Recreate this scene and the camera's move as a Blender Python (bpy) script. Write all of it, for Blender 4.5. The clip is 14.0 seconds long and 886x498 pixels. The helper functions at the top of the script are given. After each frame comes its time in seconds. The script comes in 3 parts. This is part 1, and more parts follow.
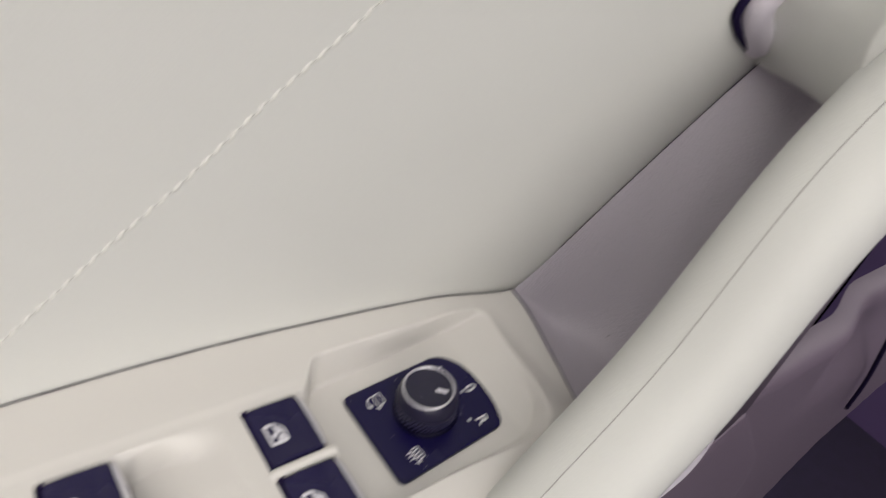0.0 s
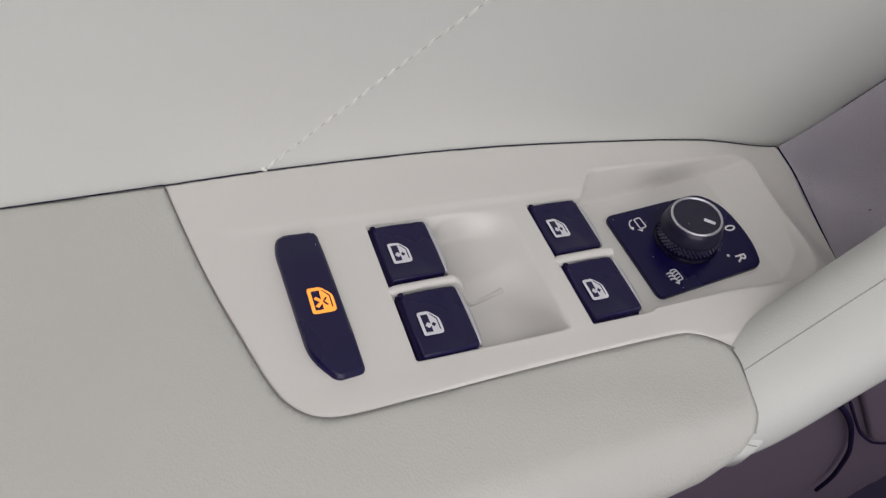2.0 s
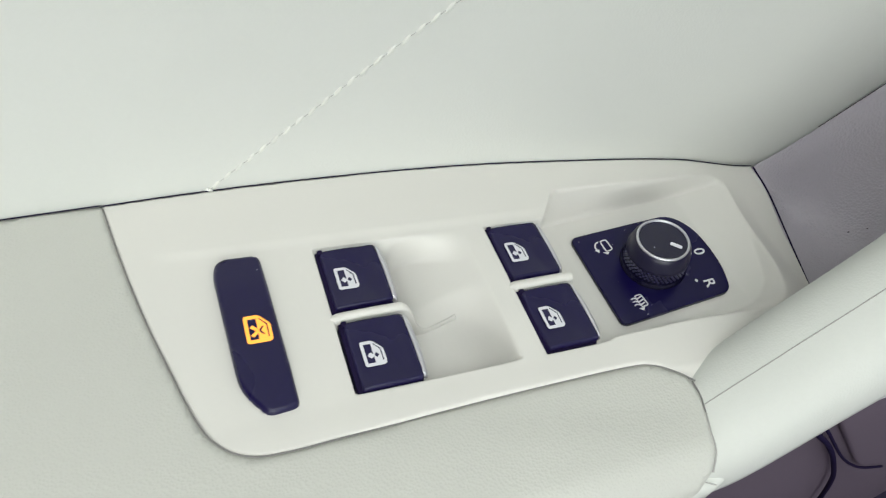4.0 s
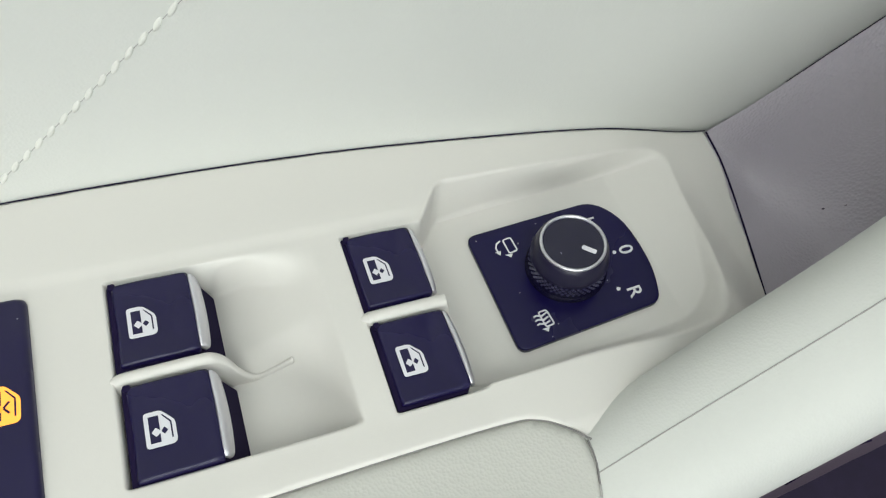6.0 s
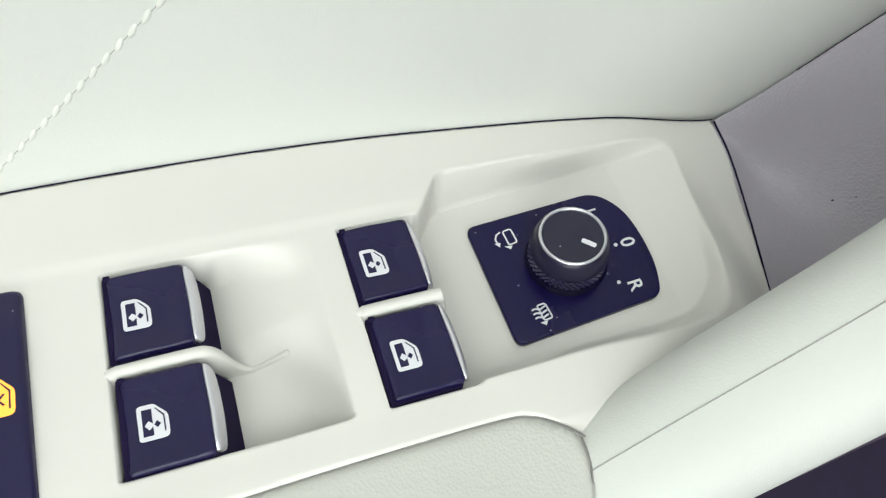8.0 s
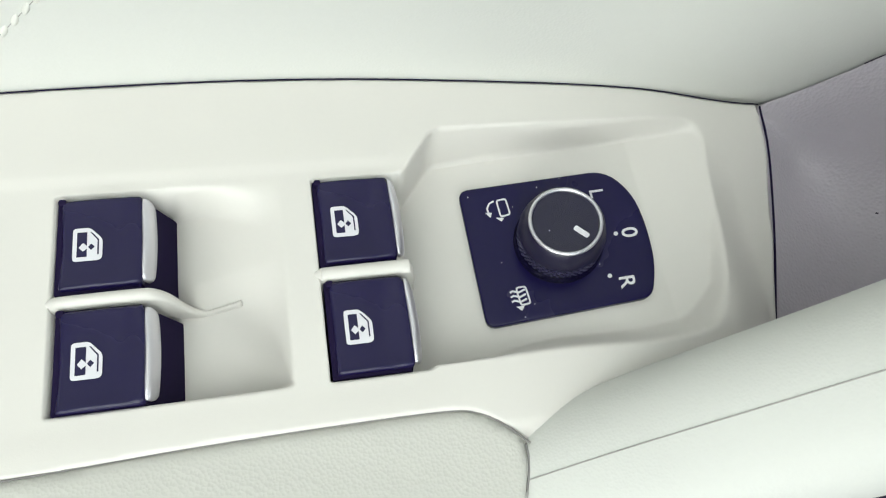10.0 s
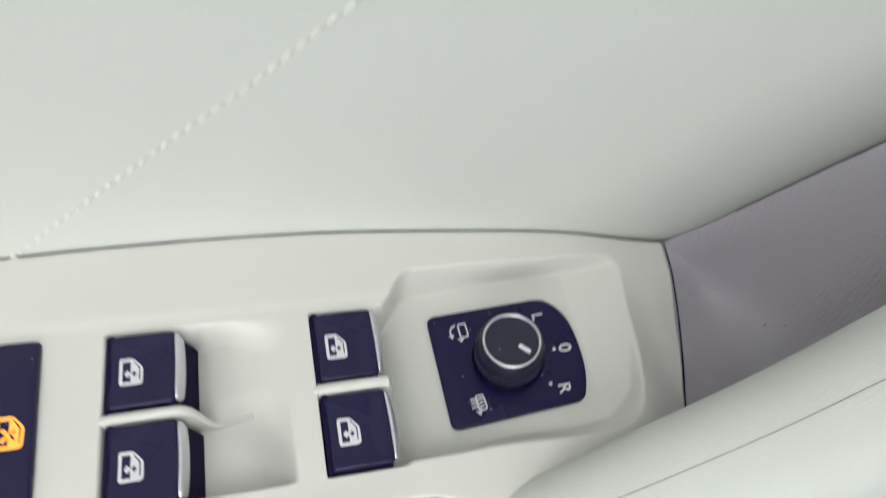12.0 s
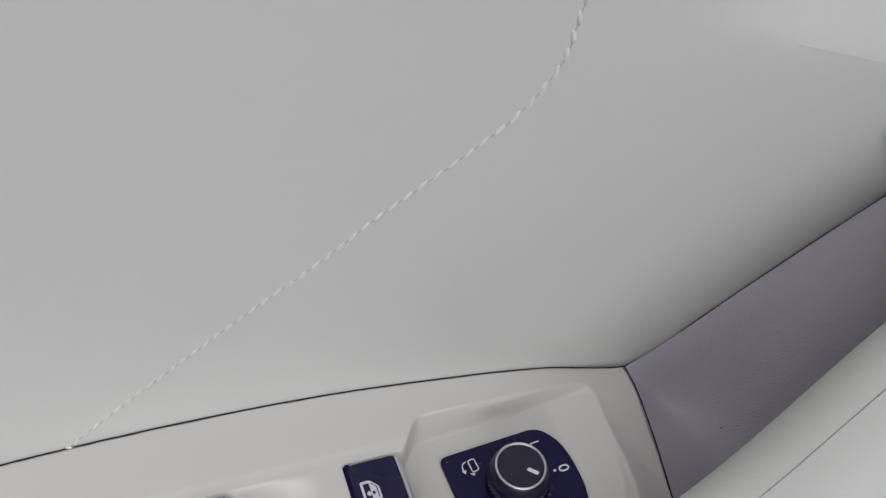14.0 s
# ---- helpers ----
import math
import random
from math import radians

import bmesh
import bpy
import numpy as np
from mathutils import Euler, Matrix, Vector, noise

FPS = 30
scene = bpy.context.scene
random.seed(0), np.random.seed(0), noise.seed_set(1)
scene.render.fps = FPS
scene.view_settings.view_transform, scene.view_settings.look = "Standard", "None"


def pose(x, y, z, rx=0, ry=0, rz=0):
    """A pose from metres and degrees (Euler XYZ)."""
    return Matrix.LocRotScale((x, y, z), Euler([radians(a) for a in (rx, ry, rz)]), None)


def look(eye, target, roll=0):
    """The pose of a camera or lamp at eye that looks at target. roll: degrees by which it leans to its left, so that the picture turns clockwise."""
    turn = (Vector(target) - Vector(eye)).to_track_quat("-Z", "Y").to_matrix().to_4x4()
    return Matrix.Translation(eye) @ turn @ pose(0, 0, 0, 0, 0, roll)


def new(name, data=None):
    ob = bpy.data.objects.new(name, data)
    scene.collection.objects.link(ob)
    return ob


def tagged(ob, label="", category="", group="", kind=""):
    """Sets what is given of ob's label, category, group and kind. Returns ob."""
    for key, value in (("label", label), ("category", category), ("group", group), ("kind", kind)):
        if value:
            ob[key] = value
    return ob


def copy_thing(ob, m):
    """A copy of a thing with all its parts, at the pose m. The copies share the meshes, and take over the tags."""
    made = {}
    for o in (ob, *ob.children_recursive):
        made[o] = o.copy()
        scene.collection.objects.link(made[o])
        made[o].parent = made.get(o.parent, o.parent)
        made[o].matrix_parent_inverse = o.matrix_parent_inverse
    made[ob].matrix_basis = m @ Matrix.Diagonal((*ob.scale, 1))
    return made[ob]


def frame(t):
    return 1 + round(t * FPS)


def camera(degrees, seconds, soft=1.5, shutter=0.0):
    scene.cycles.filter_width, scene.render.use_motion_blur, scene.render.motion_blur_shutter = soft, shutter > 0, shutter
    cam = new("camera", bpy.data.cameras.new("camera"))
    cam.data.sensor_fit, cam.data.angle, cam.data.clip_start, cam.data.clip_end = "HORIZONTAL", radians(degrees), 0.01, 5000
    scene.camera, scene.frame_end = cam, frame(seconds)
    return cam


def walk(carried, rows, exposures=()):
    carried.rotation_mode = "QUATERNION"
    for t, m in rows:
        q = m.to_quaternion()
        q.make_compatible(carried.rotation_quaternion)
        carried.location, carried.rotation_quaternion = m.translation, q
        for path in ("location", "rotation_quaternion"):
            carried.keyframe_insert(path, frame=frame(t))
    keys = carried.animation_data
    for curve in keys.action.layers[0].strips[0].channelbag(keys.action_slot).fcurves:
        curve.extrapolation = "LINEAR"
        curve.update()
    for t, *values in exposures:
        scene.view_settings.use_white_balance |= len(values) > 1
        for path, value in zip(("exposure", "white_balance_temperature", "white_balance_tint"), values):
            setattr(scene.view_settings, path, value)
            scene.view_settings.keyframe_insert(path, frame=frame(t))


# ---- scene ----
cam = camera(65.5, 14.0, 1.15, 0.5)
PATH = [
    (0, (-0.0640, -0.1280, 0.7800), (1.0890, 1.0160, -0.3870), 16.40),
    (0.5, (-0.0889, -0.1219, 0.7609), (0.9340, 1.0089, -0.5332), 17.52),
    (1, (-0.1055, -0.1257, 0.7652), (0.7551, 1.0400, -0.6133), 16.71),
    (1.5, (-0.1175, -0.1303, 0.7581), (0.6322, 1.0433, -0.6774), 15.72),
    (2, (-0.1151, -0.1352, 0.7580), (0.6172, 1.0038, -0.7138), 16.65),
    (2.2, (-0.1143, -0.1360, 0.7625), (0.6199, 0.9926, -0.7163), 17.06),
    (4.3, (-0.0886, -0.1287, 0.7563), (0.6374, 1.0287, -0.7043), 16.81),
    (4.5, (-0.0816, -0.1228, 0.7499), (0.6431, 1.0210, -0.7220), 17.20),
    (5, (-0.0575, -0.1097, 0.7390), (0.6656, 0.9687, -0.7824), 17.94),
    (5.5, (-0.0436, -0.1027, 0.7469), (0.6371, 0.9258, -0.8275), 16.57),
    (6, (-0.0338, -0.1006, 0.7474), (0.6089, 0.8964, -0.8628), 15.58),
    (6.5, (-0.0314, -0.1009, 0.7459), (0.5465, 0.8912, -0.8917), 13.54),
    (7, (-0.0300, -0.0997, 0.7446), (0.5520, 0.8808, -0.8986), 13.91),
    (7.5, (-0.0324, -0.0983, 0.7469), (0.5639, 0.8608, -0.9038), 15.30),
    (8, (-0.0282, -0.0981, 0.7489), (0.5622, 0.8610, -0.9039), 15.04),
    (8.5, (-0.0173, -0.0885, 0.7506), (0.5141, 0.7761, -0.9728), 15.49),
    (8.7, (-0.0114, -0.0885, 0.7499), (0.4787, 0.7420, -1.0023), 15.82),
    (10.8, (-0.0037, -0.0774, 0.7489), (0.3885, 0.6717, -1.0636), 20.99),
    (11, (-0.0037, -0.0764, 0.7490), (0.3969, 0.6677, -1.0636), 21.37),
    (11.5, (-0.0055, -0.0877, 0.7584), (0.4589, 0.7104, -1.0156), 22.28),
    (12, (-0.0134, -0.1000, 0.7896), (0.5016, 0.9331, -0.8437), 17.40),
    (12.5, (-0.0273, -0.1111, 0.8130), (0.5334, 1.0760, -0.6957), 14.71),
    (13, (-0.0426, -0.1184, 0.8123), (0.5899, 1.1554, -0.5939), 12.60),
    (13.5, (-0.0508, -0.1171, 0.8096), (0.6801, 1.1902, -0.5158), 12.78),
    (14, (-0.0525, -0.1201, 0.8121), (0.7264, 1.2087, -0.4637), 13.63),
]
EXPOSURES = [
    (0.0, -0.41, 6900, 13), (0.5, -0.39, 6750, 11), (1.0, -0.55, 6620, 12), (1.5, -0.75, 6550, 14), (2.0, -0.79, 6550, 14), (4.5, -0.16, 6450, 0), (5.5, -0.16, 6450, 0), (6.0, -0.22, 6460, 1), (6.5, -0.32, 6480, 3), (7.0, -0.08, 6450, 0), (7.5, 0.07, 6450, 0), (8.5, 0.03, 6450, 0), (11.0, 0.07, 6450, 0), (11.5, 0.04, 6450, 0), (12.0, -0.22, 6430, 3), (12.5, -0.54, 6400, 8), (13.0, -0.72, 6350, 12), (14.0, -0.80, 6350, 13),
]
walk(cam, [(t, look(eye, target, roll)) for t, eye, target, roll in PATH], EXPOSURES)

# ---- world and light: daylight through the car's windows, and an added overhead lamp ----
world = bpy.data.worlds.new("sky")
world.use_nodes = True
scene.world = world
wn = world.node_tree.nodes
sky = wn.new("ShaderNodeTexSky")
sky.sky_type, sky.sun_disc, sky.sun_elevation, sky.sun_rotation = "NISHITA", False, radians(50), radians(120)
world.node_tree.links.new(sky.outputs[0], wn["Background"].inputs[0])
wn["Background"].inputs[1].default_value = 0.1


def window_light(name, eye, target, wide, high, watts, colour):
    data = bpy.data.lights.new(name, "AREA")
    data.shape, data.size, data.size_y, data.energy, data.color = "RECTANGLE", wide, high, watts, colour
    ob = new(name, data)
    ob.matrix_world = look(eye, target)
    return ob


window_light("windscreen_light", (1.02, -0.55, 1.12), (0.05, -0.1, 0.6), 1.1, 0.40, 4.2, (1.0, 0.99, 0.94))
window_light("side_window_light", (-0.38, -1.44, 1.06), (0.05, 0.0, 0.66), 1.5, 0.46, 15.2, (1.0, 0.99, 0.95))
# added lamp in an assumed roof opening, brightens panel and recess from above
window_light("added_overhead_light", (-0.18, -0.42, 1.255), (0.03, -0.05, 0.62), 0.60, 0.40, 3.9, (1.0, 0.99, 0.94))
window_light("door_window_light", (0.30, -0.075, 1.06), (0.30, -0.80, 0.98), 0.9, 0.34, 3.0, (0.98, 1.0, 0.98))


# ---- materials ----
def material(name, colour, rough=0.5, metal=0.0, vary=0.06, scale=60.0, bump=0.0, bump_scale=900.0, grain="noise", spec=0.5, coat=0.0, dust=0.0):
    """A procedural surface: base colour with broad and fine variation, and a fine relief."""
    m = bpy.data.materials.new(name)
    m.use_nodes = True
    nt = m.node_tree
    n, l = nt.nodes, nt.links
    b = n["Principled BSDF"]
    b.inputs["Metallic"].default_value = metal
    b.inputs["Specular IOR Level"].default_value = spec
    b.inputs["Coat Weight"].default_value = coat
    co = n.new("ShaderNodeTexCoord")
    big, fine = n.new("ShaderNodeTexNoise"), n.new("ShaderNodeTexNoise")
    big.inputs["Scale"].default_value, fine.inputs["Scale"].default_value = scale * 0.25, scale * 14
    big.inputs["Detail"].default_value = 4
    add = n.new("ShaderNodeMath")
    add.operation = "MULTIPLY_ADD"
    add.inputs[1].default_value = 0.35
    ramp = n.new("ShaderNodeMix")
    ramp.data_type = "RGBA"
    l.new(co.outputs["Object"], big.inputs["Vector"])
    l.new(co.outputs["Object"], fine.inputs["Vector"])
    l.new(fine.outputs["Fac"], add.inputs[0])
    l.new(big.outputs["Fac"], add.inputs[2])
    l.new(add.outputs[0], ramp.inputs["Factor"])
    ramp.inputs["A"].default_value = (*[c * (1 - vary) for c in colour], 1)
    ramp.inputs["B"].default_value = (*[min(1, c * (1 + vary)) for c in colour], 1)
    l.new(ramp.outputs["Result"], b.inputs["Base Color"])
    rr = n.new("ShaderNodeMapRange")
    rr.inputs["To Min"].default_value, rr.inputs["To Max"].default_value = rough * 0.85, min(1, rough * 1.15)
    l.new(big.outputs["Fac"], rr.inputs["Value"])
    l.new(rr.outputs["Result"], b.inputs["Roughness"])
    if dust:
        specks, few, lit = n.new("ShaderNodeTexVoronoi"), n.new("ShaderNodeMath"), n.new("ShaderNodeMix")
        specks.inputs["Scale"].default_value = 640
        few.operation, few.inputs[1].default_value = "LESS_THAN", 0.10
        gate, both = n.new("ShaderNodeMath"), n.new("ShaderNodeMath")
        gate.operation, gate.inputs[1].default_value = "GREATER_THAN", 1 - 0.22 * dust
        both.operation = "MULTIPLY"
        lit.data_type, lit.inputs["B"].default_value = "RGBA", (0.55, 0.54, 0.60, 1)
        l.new(co.outputs["Object"], specks.inputs["Vector"])
        l.new(specks.outputs["Distance"], few.inputs[0])
        l.new(specks.outputs["Color"], gate.inputs[0])
        l.new(few.outputs[0], both.inputs[0])
        l.new(gate.outputs[0], both.inputs[1])
        l.new(both.outputs[0], lit.inputs["Factor"])
        l.new(ramp.outputs["Result"], lit.inputs["A"])
        l.new(lit.outputs["Result"], b.inputs["Base Color"])
    if bump:
        tex = n.new("ShaderNodeTexVoronoi" if grain == "leather" else "ShaderNodeTexNoise")
        tex.inputs["Scale"].default_value = bump_scale
        bp = n.new("ShaderNodeBump")
        bp.inputs["Strength"].default_value, bp.inputs["Distance"].default_value = bump, 0.0004
        l.new(co.outputs["Object"], tex.inputs["Vector"])
        l.new(tex.outputs[0], bp.inputs["Height"])
        l.new(bp.outputs["Normal"], b.inputs["Normal"])
    return m


def glowing(name, colour, strength):
    m = material(name, colour, 0.4)
    b = m.node_tree.nodes["Principled BSDF"]
    b.inputs["Emission Color"].default_value, b.inputs["Emission Strength"].default_value = (*colour, 1), strength
    return m


LEATHER = material("cream_leather", (0.67, 0.675, 0.65), 0.5, 0, 0.03, 40, 0.10, 1300, "leather", 0.4)
# cream trim with the trough's purple shade put into its base colour
GRAINED = material("shaded_grained_trim", (0.59, 0.555, 0.615), 0.42, 0, 0.03, 50, 0.55, 1000, "leather", 0.4)
BEZEL = material("cream_plastic", (0.655, 0.635, 0.608), 0.42, 0, 0.025, 60, 0.06, 2600, "noise", 0.45)
BLACK = material("navy_black_plastic", (0.004, 0.002, 0.040), 0.27, 0, 0.25, 80, 0.06, 2600, "noise", 0.32, dust=1.0)
CAP = material("navy_switch_plastic", (0.005, 0.0025, 0.036), 0.27, 0, 0.25, 80, 0.03, 2600, "noise", 0.42, dust=0.5)
KNOB = material("knob_black", (0.006, 0.005, 0.024), 0.22, 0, 0.2, 80, 0.06, 2600, "noise", 0.6, dust=0.4)
COLLAR = material("satin_grey_collar", (0.014, 0.012, 0.034), 0.36, 0, 0.1, 80, 0.05, 2600, "noise", 0.45)
GRIP = material("knob_grip", (0.032, 0.029, 0.07), 0.34, 0, 0.2, 80, 0.05, 2600, "noise", 0.6)
WRAP = material("handle_leather", (0.60, 0.605, 0.58), 0.52, 0, 0.04, 50, 0.12, 1500, "leather", 0.35)
PAD_SKIN = material("grained_cream_leather", (0.51, 0.505, 0.475), 0.48, 0, 0.04, 60, 0.28, 1250, "leather", 0.4)
SEWN = material("seam_shade", (0.36, 0.35, 0.34), 0.8, 0, 0.1)
JOINT = material("shaded_joint", (0.20, 0.19, 0.19), 0.8, 0, 0.1)
DEEP = material("black_gap", (0.010, 0.006, 0.030), 0.7, 0, 0.2, spec=0.1)
CHROME = material("satin_chrome", (0.70, 0.69, 0.74), 0.40, 1.0, 0.03)
PRINT = material("white_print", (0.68, 0.67, 0.72), 0.5, 0, 0.02)
AMBER = glowing("amber_light", (1.0, 0.39, 0.055), 0.85)
THREAD = material("cream_thread", (0.75, 0.75, 0.71), 0.65, 0, 0.06, 300, 0.5, 4000)
LOWER = material("grey_lilac_plastic", (0.135, 0.105, 0.14), 0.5, 0, 0.08, 40, 0.3, 1500)
CARPET = material("dark_carpet", (0.03, 0.02, 0.045), 0.95, 0, 0.4, 200, 0.8, 700)
DARK = material("dark_cabin_trim", (0.11, 0.065, 0.16), 0.7, 0, 0.2, 40, 0.3, 900)
LINER = material("headliner", (0.70, 0.70, 0.68), 0.9, 0, 0.04, 60, 0.3, 900)


# ---- mesh helpers ----
def smooth(v, a, b):
    t = np.clip((v - a) / (b - a), 0, 1)
    return t * t * (3 - 2 * t)


def mesh_object(name, verts, faces, mat, parent=None, label="", shade=True):
    me = bpy.data.meshes.new(name)
    me.from_pydata([tuple(map(float, v)) for v in verts], [], [tuple(map(int, f)) for f in faces])
    me.materials.append(mat)
    bm = bmesh.new()
    bm.from_mesh(me)
    bmesh.ops.recalc_face_normals(bm, faces=bm.faces)
    bm.to_mesh(me)
    bm.free()
    if shade:
        me.shade_smooth()
    ob = new(name, me)
    ob.parent = parent
    if label:
        tagged(ob, label)
    return ob


def fillet(points, radius, n=5):
    """A closed outline with rounded corners; radius: one for all or one for each corner."""
    out = []
    k = len(points)
    radii = radius if isinstance(radius, (list, tuple)) else [radius] * k
    for i in range(k):
        p, a, b = (Vector(points[j % k]) for j in (i, i - 1, i + 1))
        u, w = a - p, b - p
        r = min(radii[i], u.length * 0.49, w.length * 0.49)
        if r <= 0:
            out.append(tuple(p))
            continue
        a, b = p + u.normalized() * r, p + w.normalized() * r
        for s in range(n + 1):
            t = s / n
            out.append(tuple(a * (1 - t) ** 2 + p * 2 * t * (1 - t) + b * t * t))
    return out


def inset(points, d):
    pts = np.array(points)
    area = np.sum(pts[:, 0] * np.roll(pts[:, 1], -1) - pts[:, 1] * np.roll(pts[:, 0], -1))
    e = np.roll(pts, -1, 0) - np.roll(pts, 1, 0)
    n = np.stack([-e[:, 1], e[:, 0]], 1) * np.sign(area)
    return pts + n / np.maximum(np.linalg.norm(n, axis=1, keepdims=True), 1e-9) * d


def slab(name, outline, z0, z1, mat, parent=None, bevel=0.0005, label="", top=None, at=None):
    """A plate with that outline from z0 to z1 and a rounded upper edge. top(x, y): relief added to the upper face. at: pose of the mesh."""
    rings, k = [], len(outline)
    steps = [(0, z0), (0, z1 - bevel)] + [(bevel * (1 - math.cos(a)), z1 - bevel * (1 - math.sin(a))) for a in (0.5, 1.0, math.pi / 2)]
    for d, z in steps:
        rings += [(x, y, z) for x, y in (inset(outline, d) if d else np.array(outline))]
    mid = np.mean(np.array(outline), 0)
    last = inset(outline, bevel)
    for f in (0.85, 0.6, 0.35, 0.12):
        rings += [(x, y, z1) for x, y in mid + (last - mid) * f]
    rings.append((*mid, z1))
    v = np.array(rings, float)
    if top:
        up = v[:, 2] > z0 + 1e-9
        v[up, 2] += top(v[up, 0], v[up, 1])
    faces = []
    for r in range(len(steps) + 3):
        for i in range(k):
            j = (i + 1) % k
            faces.append((r * k + i, r * k + j, (r + 1) * k + j, (r + 1) * k + i))
    r = len(steps) + 3
    faces += [(r * k + i, r * k + (i + 1) % k, len(v) - 1) for i in range(k)]
    faces.append(tuple(range(k)))
    if at:
        v = np.array([at @ Vector(p) for p in v])
    return mesh_object(name, v, faces, mat, parent, label)


def inside(px, py, poly):
    res = np.zeros(px.shape, bool)
    p = np.array(poly)
    for (x0, y0), (x1, y1) in zip(p, np.roll(p, -1, 0)):
        if y0 != y1:
            hit = ((y0 > py) != (y1 > py)) & (px < (x1 - x0) * (py - y0) / (y1 - y0) + x0)
            res ^= hit
    return res


def nearest(px, py, poly):
    """Distance to a closed outline, and the nearest point on it."""
    p = np.array(poly)
    best, bx, by = np.full(px.shape, 9.0), px.copy(), py.copy()
    for (x0, y0), (x1, y1) in zip(p, np.roll(p, -1, 0)):
        dx, dy = x1 - x0, y1 - y0
        t = np.clip(((px - x0) * dx + (py - y0) * dy) / max(dx * dx + dy * dy, 1e-12), 0, 1)
        qx, qy = x0 + t * dx, y0 + t * dy
        d = np.hypot(px - qx, py - qy)
        m = d < best
        best[m], bx[m], by[m] = d[m], qx[m], qy[m]
    return best, bx, by


def relief(name, outline, height, step, mat, parent, label="", holes=(), skirt=0.006, edge=0.0015):
    """A sheet over the outline whose height is height(x, y), with rounded edges, a skirt downward, and holes cut through it."""
    p = np.array(outline)
    xs = np.arange(p[:, 0].min() - step, p[:, 0].max() + 2 * step, step)
    ys = np.arange(p[:, 1].min() - step, p[:, 1].max() + 2 * step, step)
    gx, gy = np.meshgrid(xs, ys, indexing="ij")
    cx, cy = gx[:-1, :-1] + step / 2, gy[:-1, :-1] + step / 2
    keep = inside(cx, cy, outline)
    for hole in holes:
        keep &= ~inside(cx, cy, hole)
    count = np.zeros(gx.shape, int)
    for a, b in ((0, 0), (1, 0), (0, 1), (1, 1)):
        count[a:a + keep.shape[0], b:b + keep.shape[1]] += keep
    rim = (count > 0) & (count < 4)
    px, py = gx[rim], gy[rim]
    best, bx, by = nearest(px, py, outline)
    for hole in holes:
        d, hx, hy = nearest(px, py, hole)
        m = d < best
        best[m], bx[m], by[m] = d[m], hx[m], hy[m]
    gx[rim], gy[rim] = bx, by
    used = count > 0
    index = np.full(gx.shape, -1)
    index[used] = np.arange(used.sum())
    x, y = gx[used], gy[used]
    z = height(x, y)
    d = nearest(x, y, outline)[0]
    for hole in holes:
        d = np.minimum(d, nearest(x, y, hole)[0])
    z = z - edge * (1 - np.sqrt(np.clip(1 - (1 - np.clip(d / edge, 0, 1)) ** 2, 0, 1)))
    verts = list(np.stack([x, y, z], 1))
    ii, jj = np.nonzero(keep)
    faces = [(index[a, b], index[a + 1, b], index[a + 1, b + 1], index[a, b + 1]) for a, b in zip(ii, jj)]
    edges = {}
    for f in faces:
        for a, b in zip(f, f[1:] + f[:1]):
            edges[(a, b)] = 1
    low = {}
    for a, b in list(edges):
        if (b, a) not in edges:
            for v in (a, b):
                if v not in low:
                    low[v] = len(verts)
                    verts.append(verts[v] - np.array([0, 0, skirt]))
            faces.append((b, a, low[a], low[b]))
    return mesh_object(name, verts, faces, mat, parent, label)


def grid_mesh(name, rows, mat, parent=None, label="", closed=False, caps=False):
    n, k = len(rows), len(rows[0])
    verts = [v for r in rows for v in r]
    faces = []
    for i in range(n - 1):
        for j in range(k if closed else k - 1):
            jj = (j + 1) % k
            faces.append((i * k + j, i * k + jj, (i + 1) * k + jj, (i + 1) * k + j))
    if caps:
        faces += [tuple(range(k)), tuple(range((n - 1) * k, n * k))]
    return mesh_object(name, verts, faces, mat, parent, label)


def spline(points, n):
    """Points evenly along a Catmull-Rom curve through the rows given."""
    p = np.array(points, float)
    p = np.vstack([2 * p[0] - p[1], p, 2 * p[-1] - p[-2]])
    out = []
    for s in np.linspace(0, len(points) - 1, n):
        i = min(int(s), len(points) - 2)
        t = s - i
        a, b, c, d = p[i:i + 4]
        out.append(0.5 * (2 * b + (c - a) * t + (2 * a - 5 * b + 4 * c - d) * t * t + (3 * b - a - 3 * c + d) * t ** 3))
    return np.array(out)


def tube(name, points, radius, mat, parent=None, label="", sides=8):
    p = np.array(points)
    rows = []
    for i, q in enumerate(p):
        t = Vector(p[min(i + 1, len(p) - 1)] - p[max(i - 1, 0)]).normalized()
        a = t.cross(Vector((0.3, 1, 0.2))).normalized()
        b = t.cross(a)
        rows.append([tuple(Vector(q) + radius * (math.cos(w) * a + math.sin(w) * b)) for w in np.linspace(0, 2 * math.pi, sides, False)])
    return grid_mesh(name, rows, mat, parent, label, closed=True, caps=True)


def box(name, lo, hi, mat, parent=None, label=""):
    (a, b, c), (d, e, f) = lo, hi
    v = [(a, b, c), (d, b, c), (d, e, c), (a, e, c), (a, b, f), (d, b, f), (d, e, f), (a, e, f)]
    return mesh_object(name, v, [(0, 1, 2, 3), (4, 5, 6, 7), (0, 1, 5, 4), (1, 2, 6, 5), (2, 3, 7, 6), (3, 0, 4, 7)], mat, parent, label, shade=False)


def holder(name, label, category, group="", kind=""):
    return tagged(new(name), label, category, group, kind)


# ---- the place: door trim ----
SEAM_X = [-0.60, -0.30, -0.158, -0.114, -0.083, -0.04, 0.0, 0.03, 0.08, 0.105, 0.1305, 0.17, 0.30, 0.60]
SEAM_Y = [0.012, 0.018, 0.0245, 0.0275, 0.030, 0.0312, 0.0310, 0.0292, 0.0250, 0.0210, 0.0168, 0.0160, 0.0150, 0.0150]


